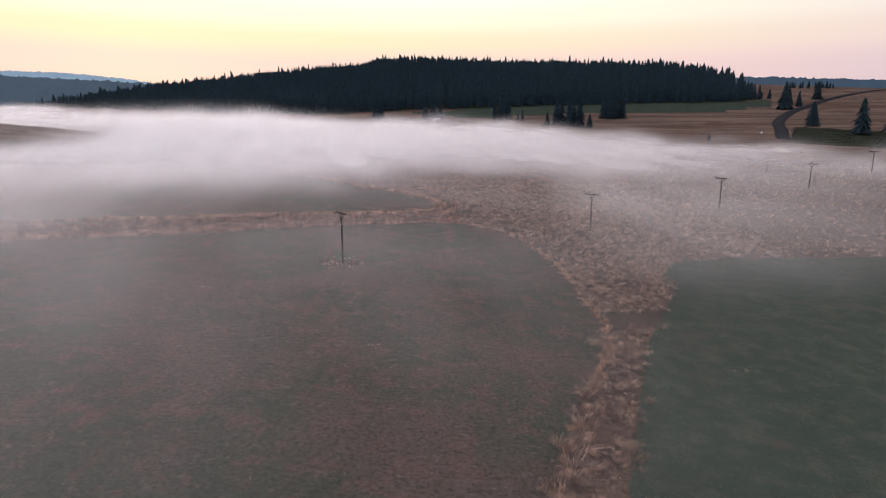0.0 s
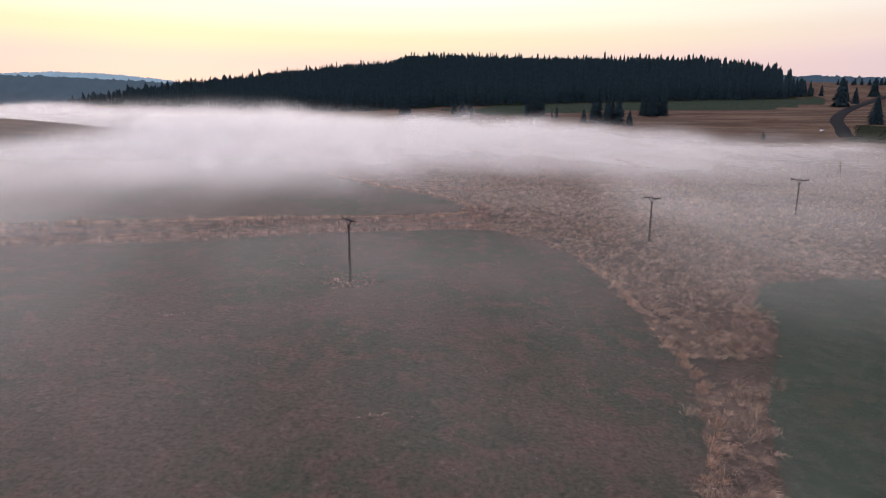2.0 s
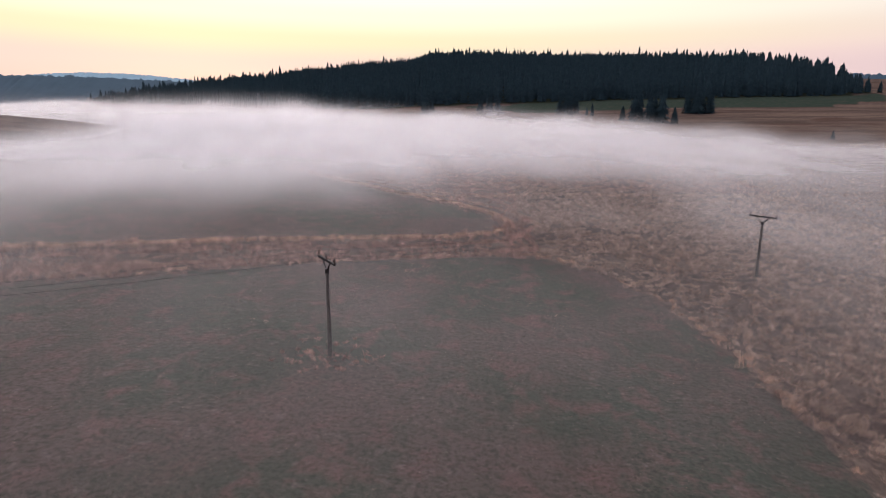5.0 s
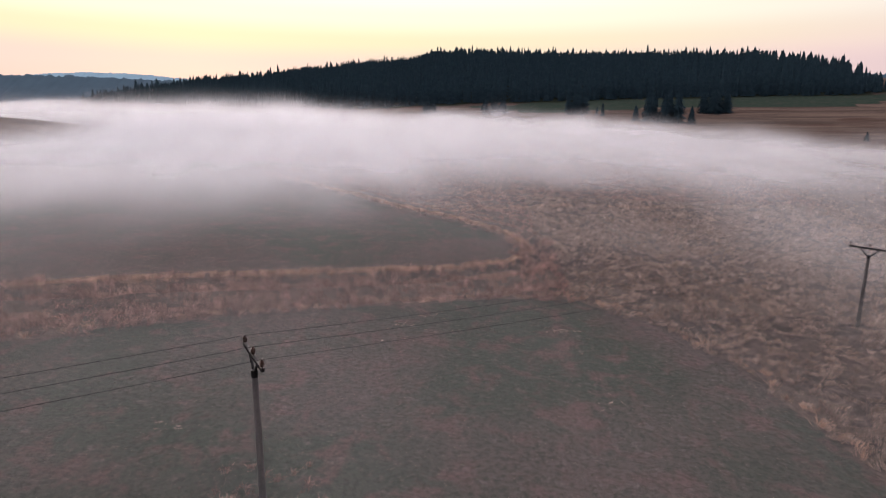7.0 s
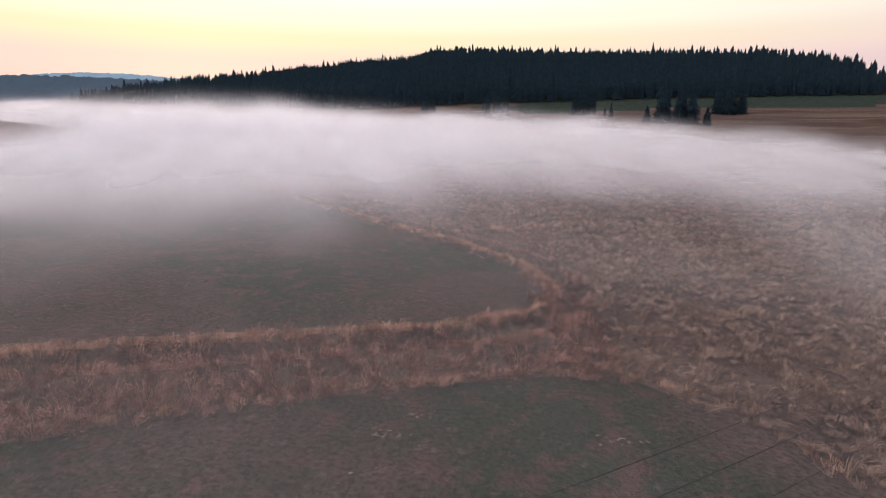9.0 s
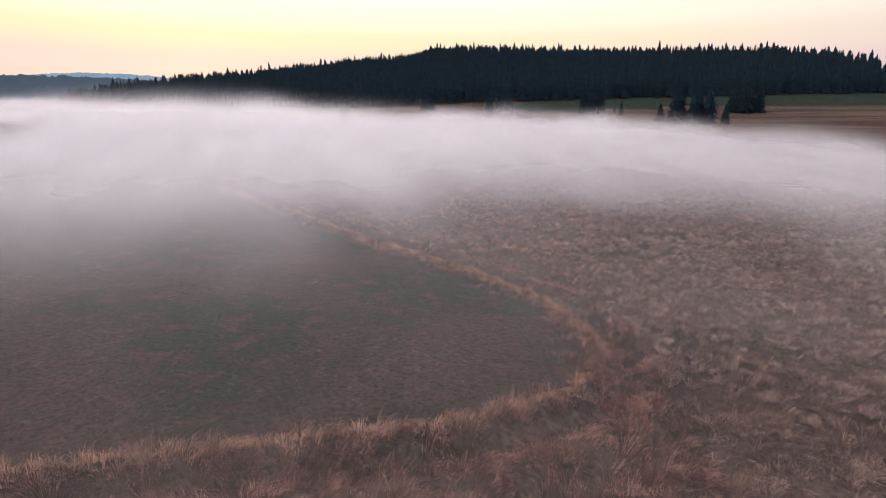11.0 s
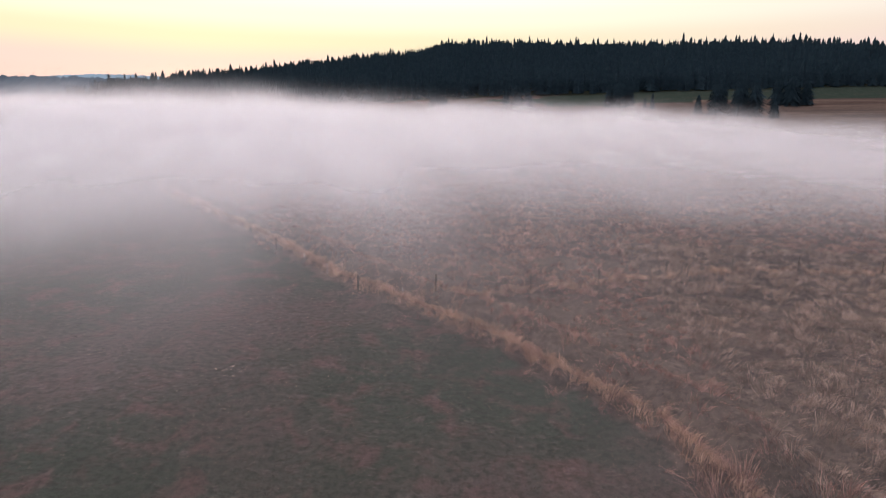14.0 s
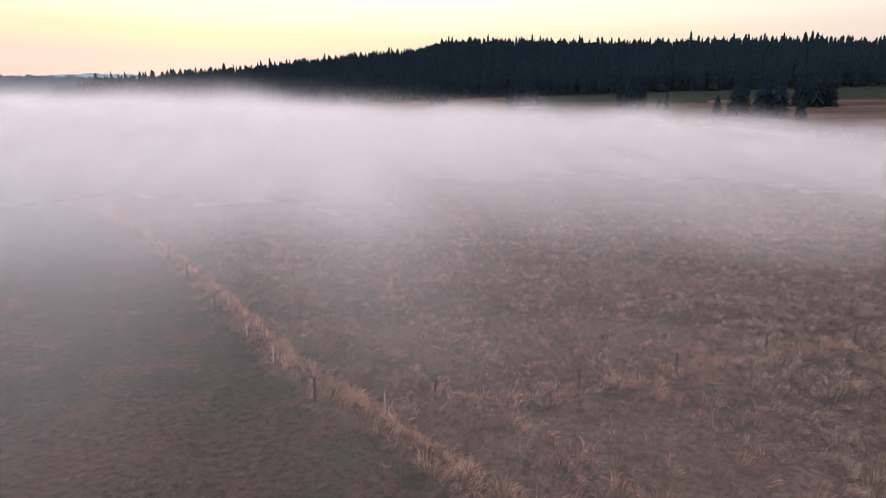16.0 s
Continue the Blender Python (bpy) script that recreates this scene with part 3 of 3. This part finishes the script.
for i, (x, y, tall, slim) in enumerate([
        (-54, 468, 19, 0.2), (-50, 471, 15, 0.2), (-14, 470, 15, 0.22), (-8, 473, 18, 0.22), (-2, 471, 14, 0.22), (42, 468, 15, 0.2), (47, 466, 20, 0.22), (53, 468, 17, 0.2), (50, 473, 18, 0.2), (63, 458, 9, 0.17),
        (78, 431, 10, 0.27), (84, 425, 21, 0.2), (88, 428, 18, 0.2), (92, 420, 19, 0.22), (96, 424, 17, 0.21), (99, 419, 21, 0.21), (105, 413, 11, 0.24), (60, 462, 6, 0.2),
        (132, 474, 20, 0.2), (137, 470, 23, 0.22), (141, 475, 20, 0.2), (146, 472, 19, 0.21), (-215, 430, 9, 0.2)]):
    spruce(x, y, tall, 30 + i, "dark spruce standing in a clump on the misty pasture", CLUMP, slim)
for i, (x, y, tall, slim) in enumerate([(312, 530, 26, 0.24), (318, 534, 19, 0.22), (340, 555, 15, 0.2), (344, 560, 9, 0.3), (398, 619, 20, 0.25), (265, 414, 18.5, 0.27), (269, 370, 24, 0.22), (291, 372, 22, 0.24), (161, 347, 4.6, 0.26), (349, 622, 11, 0.22), (620, 790, 16, 0.24)]):
    spruce(x, y, tall, 60 + i, "single dark spruce with boughs down to the dry grass" if tall > 5 else "small young spruce alone on the pasture", "spruces beside the road" if tall > 5 else "", slim)
rng_row = random.Random(4)
for i in range(16):
    x = 455 + i * 5.2 + rng_row.uniform(-2, 2)
    spruce(x, 775 + i * 1.2 + rng_row.uniform(-5, 5), rng_row.uniform(6, 10.5), 90 + i, "far dark spruce in a row on the pasture's crest", "row of spruces on the crest", 0.22)


# ---- power line ----
def tube(bm, a, b, ra, rb, n=8):
    a, b = Vector(a), Vector(b)
    q = (b - a).to_track_quat("Z", "Y").to_matrix()
    rings = []
    for c, r in ((a, ra), (b, rb)):
        rings.append([bm.verts.new(c + q @ Vector((math.cos(6.2832 * i / n) * r, math.sin(6.2832 * i / n) * r, 0))) for i in range(n)])
    for i in range(n):
        bm.faces.new((rings[0][i], rings[0][(i + 1) % n], rings[1][(i + 1) % n], rings[1][i]))
    bm.faces.new(rings[0][::-1])
    bm.faces.new(rings[1])


def box(bm, m, sx, sy, sz):
    bmesh.ops.create_cube(bm, size=1, matrix=m @ Matrix.Diagonal((sx, sy, sz, 1)))


def part(name, bm, material, parent, label="", smooth=False):
    me = bpy.data.meshes.new(name)
    bm.to_mesh(me)
    bm.free()
    me.materials.append(material)
    for f in me.polygons:
        f.use_smooth = smooth
    ob = new(name, me)
    ob.parent = parent
    return tagged(ob, label)


LINE = (51, 37.2)                   # one span of the line
LINE_TURN = math.atan2(LINE[1], LINE[0])
ARM, ARM_UP = 2.0, 9.05


def insulator(base, x, y):
    bm = bmesh.new()
    tube(bm, (x, y, ARM_UP + 0.04), (x, y, ARM_UP + 0.2), 0.03, 0.03)
    for k in range(3):
        z = ARM_UP + 0.18 + 0.09 * k
        tube(bm, (x, y, z), (x, y, z + 0.08), 0.13, 0.085, 10)
    tube(bm, (x, y, ARM_UP + 0.44), (x, y, ARM_UP + 0.54), 0.05, 0.06, 10)
    part("insulator", bm, M_PORCELAIN, base, "brown porcelain insulator", True)


def power_pole(x, y, double, label):
    """A tapered concrete pole with a steel cross-arm on a V of struts; the arm lies across the line (along the pole's own y)."""
    base = new("power_pole")
    base.location = (x, y, float(height(x, y)) - 0.1)
    base.rotation_euler = (0, 0, LINE_TURN)
    bm = bmesh.new()
    tube(bm, (0, 0, -0.3), (0, 0, 8.25), 0.215, 0.15, 14)
    part("shaft", bm, M_CONCRETE, base, "tapered grey concrete shaft", True)
    bm = bmesh.new()
    tube(bm, (0, 0, 7.9), (0, 0, 8.3), 0.185, 0.185, 12)
    part("collar", bm, M_STEEL, base)
    for side in (-1, 1):
        bm = bmesh.new()
        tube(bm, (0, side * 0.08, 8.1), (0, side * 0.95, ARM_UP - 0.03), 0.07, 0.07, 6)
        part("strut", bm, M_STEEL, base)
    bm = bmesh.new()
    for off in ((-0.09, 0.09) if double else (0,)):
        box(bm, pose(off, 0, ARM_UP), 0.18, ARM * 2 + 0.1, 0.2)
    part("cross_arm", bm, M_STEEL, base, "dark steel cross-arm")
    for s in (-1, 0, 1):
        for off in ((-0.28, 0.28) if double else (0,)):
            insulator(base, off * 0.2, s * (ARM - 0.05) + (off * 0.7 if double else 0))
    return tagged(base, label, "power pole", "power line poles")


POLES = [(-70.9, 58.8), (-17.7, 97.2), (36.1, 136.1), (84.5, 171.2), (134.5, 207.2), (183, 242)]
for i, (x, y) in enumerate(POLES):
    power_pole(x, y, i >= 3, "concrete power pole with a steel arm in tufts of dry grass" if i < 3 else "concrete power pole with doubled insulators half sunk in mist")


def build_wires():
    side = Vector((-math.sin(LINE_TURN), math.cos(LINE_TURN), 0))
    for s in (-1, 0, 1):
        bm = bmesh.new()
        for (ax, ay), (bx, by) in zip(POLES, POLES[1:]):
            a = Vector((ax, ay, float(height(ax, ay)) + ARM_UP + 0.42)) + side * s * (ARM - 0.05)
            b = Vector((bx, by, float(height(bx, by)) + ARM_UP + 0.42)) + side * s * (ARM - 0.05)
            last = None
            for k in range(15):
                f = k / 14
                p = a.lerp(b, f) - Vector((0, 0, 4 * 0.75 * f * (1 - f)))
                if last:
                    tube(bm, last, p, 0.014, 0.014, 5)
                last = p
        me = bpy.data.meshes.new("power_wire")
        bm.to_mesh(me)
        bm.free()
        me.materials.append(M_WIRE)
        tagged(new("power_wire", me), "thin dark wire sagging from pole to pole", "wire", "power line wires")


build_wires()


def a_pole(x, y, tall, turn):
    base = new("a_frame_pole")
    base.location = (x, y, float(height(x, y)) - 0.1)
    base.rotation_euler = (0, 0, turn)
    for s in (-1, 1):
        bm = bmesh.new()
        tube(bm, (s * 0.75, 0, -0.2), (s * 0.08, 0, tall), 0.13, 0.1, 8)
        part("leg", bm, M_POST, base)
    bm = bmesh.new()
    tube(bm, (-0.45, 0, tall * 0.45), (0.45, 0, tall * 0.45), 0.06, 0.06, 6)
    part("brace", bm, M_POST, base)
    bm = bmesh.new()
    tube(bm, (0, 0, tall - 0.3), (0, 0, tall + 0.5), 0.1, 0.09, 8)
    part("cap", bm, M_POST, base)
    return tagged(base, "old wooden A-frame pole fading into the mist", "pole", "a-frame poles")


a_pole(136, 238, 5.4, 0.2)
a_pole(140, 213, 3.4, 0.2)


# ---- fence ----
def fence_post(x, y, pale, i):
    rng = random.Random(i)
    base_z = float(height(x, y))
    bm = bmesh.new()
    tall = 1.3 if pale else 1.55 + rng.uniform(-0.15, 0.2)
    r = 0.035 if pale else 0.1
    tip = (rng.uniform(-0.07, 0.07), rng.uniform(-0.07, 0.07))
    tube(bm, (0, 0, -0.3), (tip[0], tip[1], tall), r, r * 0.85, 9)
    tube(bm, (tip[0], tip[1], tall), (tip[0] * 1.02, tip[1] * 1.02, tall + r * 0.5), r * 0.85, r * 0.35, 9)
    me = bpy.data.meshes.new("fence_post")
    bm.to_mesh(me)
    bm.free()
    me.materials.append(M_PALE_POST if pale else M_POST)
    ob = new("fence_post", me)
    ob.location = (x, y, base_z)
    return tagged(ob, "thin pale plastic fence stake in dry grass" if pale else "weathered round wooden fence post in dry grass", "fence post", "pasture fence posts")


for i, (x, y, pale) in enumerate([
        (-58, 223, 0), (-52, 216, 0), (-46, 209.5, 0), (-39.5, 202.5, 0), (-34, 197, 1), (-30.3, 193, 1), (-26, 188.8, 0), (-22, 190, 1), (-19, 190.5, 0), (-10, 193.5, 0),
        (-3, 197, 0), (5, 202, 0), (13, 205, 0), (21, 207, 0), (30, 207, 0), (40, 209, 0), (51, 211, 0), (62, 213, 0), (74, 216, 0), (86, 219, 0)]):
    fence_post(x, y, pale, i)


# ---- gate ----
def field_gate(x, y):
    base = new("field_gate")
    base.location = (x, y, float(height(x, y)))
    for dx in (0, 4.6):
        bm = bmesh.new()
        tube(bm, (dx, 0, -0.3), (dx, 0, 1.9), 0.16, 0.14, 8)
        part("gate_post", bm, M_POST, base)
    for z in (0.7, 1.35):
        bm = bmesh.new()
        box(bm, pose(2.3, 0, z), 4.5, 0.08, 0.14)
        part("rail", bm, M_POST, base)
    return tagged(base, "weathered wooden field gate standing at the edge of the mist", "gate")


field_gate(109, 391)


# ---- road and car ----
def build_road():
    path = [(209, 350), (216, 366), (231, 393), (257, 442), (303, 505), (362, 570), (430, 640), (520, 720), (620, 800)]
    pts = []
    for k in range(len(path) - 1):
        p0, p1, p2, p3 = (Vector(path[min(max(j, 0), len(path) - 1)]) for j in (k - 1, k, k + 1, k + 2))
        for s in range(12):
            f = s / 12
            pts.append(0.5 * (2 * p1 + (p2 - p0) * f + (2 * p0 - 5 * p1 + 4 * p2 - p3) * f * f + (3 * p1 - p0 - 3 * p2 + p3) * f ** 3))
    vs, fs = [], []
    for i, p in enumerate(pts):
        d = (pts[min(i + 1, len(pts) - 1)] - pts[max(i - 1, 0)]).normalized()
        for off, up in ((-4.6, -0.7), (-3.6, 0.32), (0, 0.4), (3.6, 0.32), (4.6, -0.7)):
            q = p + Vector((d.y, -d.x)) * off
            vs.append((q.x, q.y, float(height(p.x, p.y)) + up + 0.15))
    for i in range(len(pts) - 1):
        for k in range(4):
            fs.append((i * 5 + k, i * 5 + k + 1, i * 5 + k + 6, i * 5 + k + 5))
    tagged(mesh_object("road", vs, fs, M_ROAD), "narrow dark asphalt road climbing the slope", "road", kind="structure")


build_road()


def car(x, y, turn):
    base = new("car")
    base.location = (x, y, float(height(x, y)) + 0.35)
    base.rotation_euler = (0, 0, turn)
    bm = bmesh.new()
    for m, s in ((pose(0, 0, 0.55), (4.3, 1.75, 0.6)), (pose(-0.2, 0, 1.1), (2.3, 1.5, 0.55))):
        box(bm, m, *s)
    for v in bm.verts:
        if v.co.z > 1.3:
            v.co.x = -0.2 + (v.co.x + 0.2) * 0.7
            v.co.y *= 0.85
    bmesh.ops.bevel(bm, geom=bm.edges[:], offset=0.12, segments=2, affect="EDGES")
    part("body", bm, M_CAR, base, "silver bodywork", True)
    bm = bmesh.new()
    box(bm, pose(-0.2, 0, 1.12), 1.9, 1.48, 0.34)
    part("window", bm, M_CAR_GLASS, base)
    for sx in (-1.35, 1.35):
        for sy in (-0.8, 0.8):
            bm = bmesh.new()
            tube(bm, (sx, sy - 0.1, 0.3), (sx, sy + 0.1, 0.3), 0.32, 0.32, 16)
            part("wheel", bm, M_RUBBER, base)
    return tagged(base, "small silver car parked at the roadside in thin mist", "car")


car(209, 376, 0.9)


# ---- mist ----
def ramp(v, lo, hi, a=0.0, b=1.0):
    """From a at lo to b at hi, eased at both ends."""
    f = np.clip((np.asarray(v, float) - lo) / (hi - lo), 0, 1)
    return a + (b - a) * f * f * (3 - 2 * f)


def cloud(x, y, sx, sy, seed):
    """Smooth noise about 0, with patches sx by sy metres."""
    return np.array([noise.noise((u / sx, v / sy, seed)) + 0.45 * noise.noise((2.1 * u / sx, 2.1 * v / sy, seed + 5)) for u, v in zip(x.tolist(), y.tolist())])


def mist_amount(x, y):
    """How thick the mist lies: a thin veil on the near meadows, thicker to the left and in the far hollow, broken into drifting streaks."""
    d = np.interp(y, [0, 30, 58, 72, 90, 106, 122, 142, 165, 190, 215, 245, 290, 350], [0.3, 0.34, 0.36, 0.28, 0.36, 0.4, 0.28, 0.22, 0.38, 0.4, 0.5, 1.6, 3.0, 3.8])
    d = d + ramp(x, -42, -115) * np.interp(y, [0, 60, 100, 300], [0.6, 1.0, 1.7, 1.6])
    d = d + ramp(x, 10, -45) * np.interp(y, [0, 60, 90, 110, 135, 160], [0.75, 0.6, 0.3, 0.25, 0.15, 0.0])
    d = d + ramp(x, -8, -52) * np.interp(y, [138, 170, 250, 300], [0, 0.7, 1.1, 0.5])
    d = d * (1 - 0.6 * ramp(x, 8, 40) * ramp(y, 105, 75)) * (1 - 0.4 * ramp(x, -8, 10) * ramp(x, 60, 35) * ramp(y, 165, 185) * ramp(y, 235, 215)) + ramp(x, 24, 62) * np.interp(y, [84, 112, 160, 260, 330], [0, 0.5, 0.9, 0.85, 0])
    calm = ramp(y, 240, 330)
    d = d * np.clip(1 + cloud(x, y, 75, 60, 2.0) * 0.45, 0.4, 2) * np.clip(1 + (1 - 0.6 * calm) * cloud(x + 0.35 * y, y - 0.2 * x, 14, 52, 7.0) * 0.42, 0.3, 2)
    # the bank ends before the slope of the forest and the road
    end = ramp(x, -20, -90, 448, 432) - 0.80 * np.clip(x, 0, 230) + 0.72 * np.maximum(-200 - x, 0)
    d = d * ramp(y - end - cloud(x, y, 33, 28, 11.0) * 55, -70, 30, 1.0, 0.0)
    # the bare knoll stands clear of it
    return d * ramp(((x + 245) / 80) ** 2 + ((y - 296) / 62) ** 2, 0.5, 1.3, 0.06, 1.0)


def build_mist():
    """The ground mist as a pile of thin steep sheets, one behind the other: a long flat way through it passes many of them."""
    every = grid_lines(-1150, 300, -110, 130, 4.0, 1.05)
    rows, y = [], 12.0
    while y < 900:
        deep = 4.2 + 5.3 * min(1, max(0, (y - 170) / 190))
        s = deep * 0.66 + max(0, y - 540) * 0.04
        rows.append((y, s, deep))
        y += s
    verts, faces, uv, o = [], [], [], 0
    for y0, s, deep in rows:
        xs = every if y0 < 540 else every[every < -210]
        n = len(xs)
        wave = 1.6 * np.sin(xs * 0.05 + y0 * 0.02) + 0.8 * np.sin(xs * 0.11 + y0 * 0.033)
        thick = deep * (1 + 0.25 * np.sin(xs * 0.017 + y0 * 0.011)) + np.clip((-xs - 60) / 200, 0, 1) * 1.5
        thick = 2.5 * thick * (1 - 0.4 * np.clip((xs - 20) / 120, 0, 1))
        far = min(1, max(0, (y0 - 330) / 90))
        swell = 0.2 * np.sin(xs * 0.031 + y0 * 0.013 + 1.1) + 0.16 * np.sin(xs * 0.071 - y0 * 0.021) + 0.1 * np.sin(xs * 0.13 + y0 * 0.045)
        thick = thick * (1 - far * (0.42 + 0.13 * ramp(xs, -60, -120))) * (1 + far * swell)
        plume = 6 * np.exp(-((xs + 112) / 34) ** 2 - ((y0 - 470) / 40) ** 2)
        lean_out = thick / (thick + 3 * plume)
        thick = thick + plume
        amount = mist_amount(xs, y0 + wave) * s * lean_out
        for k in range(7):
            f = k / 6
            y = y0 + wave + thick * 0.3 * (f - 0.5)
            verts.append(np.stack([xs, y, land(xs, y) - 0.1 + thick * f], 1))
            uv.append(np.stack([amount, np.full(n, f)], 1))
        i = np.arange(n - 1)
        for k in range(6):
            faces.append(np.stack([i, i + 1, i + n + 1, i + n], 1) + o + k * n)
        o += 7 * n
    verts, faces, uv = np.concatenate(verts), np.concatenate(faces), np.concatenate(uv)
    faces = faces[uv[faces, 0].max(1) > 0.02]
    ob = mesh_object("mist", verts, faces, M_MIST)
    layer = ob.data.uv_layers.new(name="across")
    at = np.empty(len(ob.data.loops), np.int32)
    ob.data.loops.foreach_get("vertex_index", at)
    layer.data.foreach_set("uv", uv[at].astype(np.float32).ravel())
    return tagged(ob, "low white ground mist drifting over the meadows", "mist", kind="stuff")


build_mist()
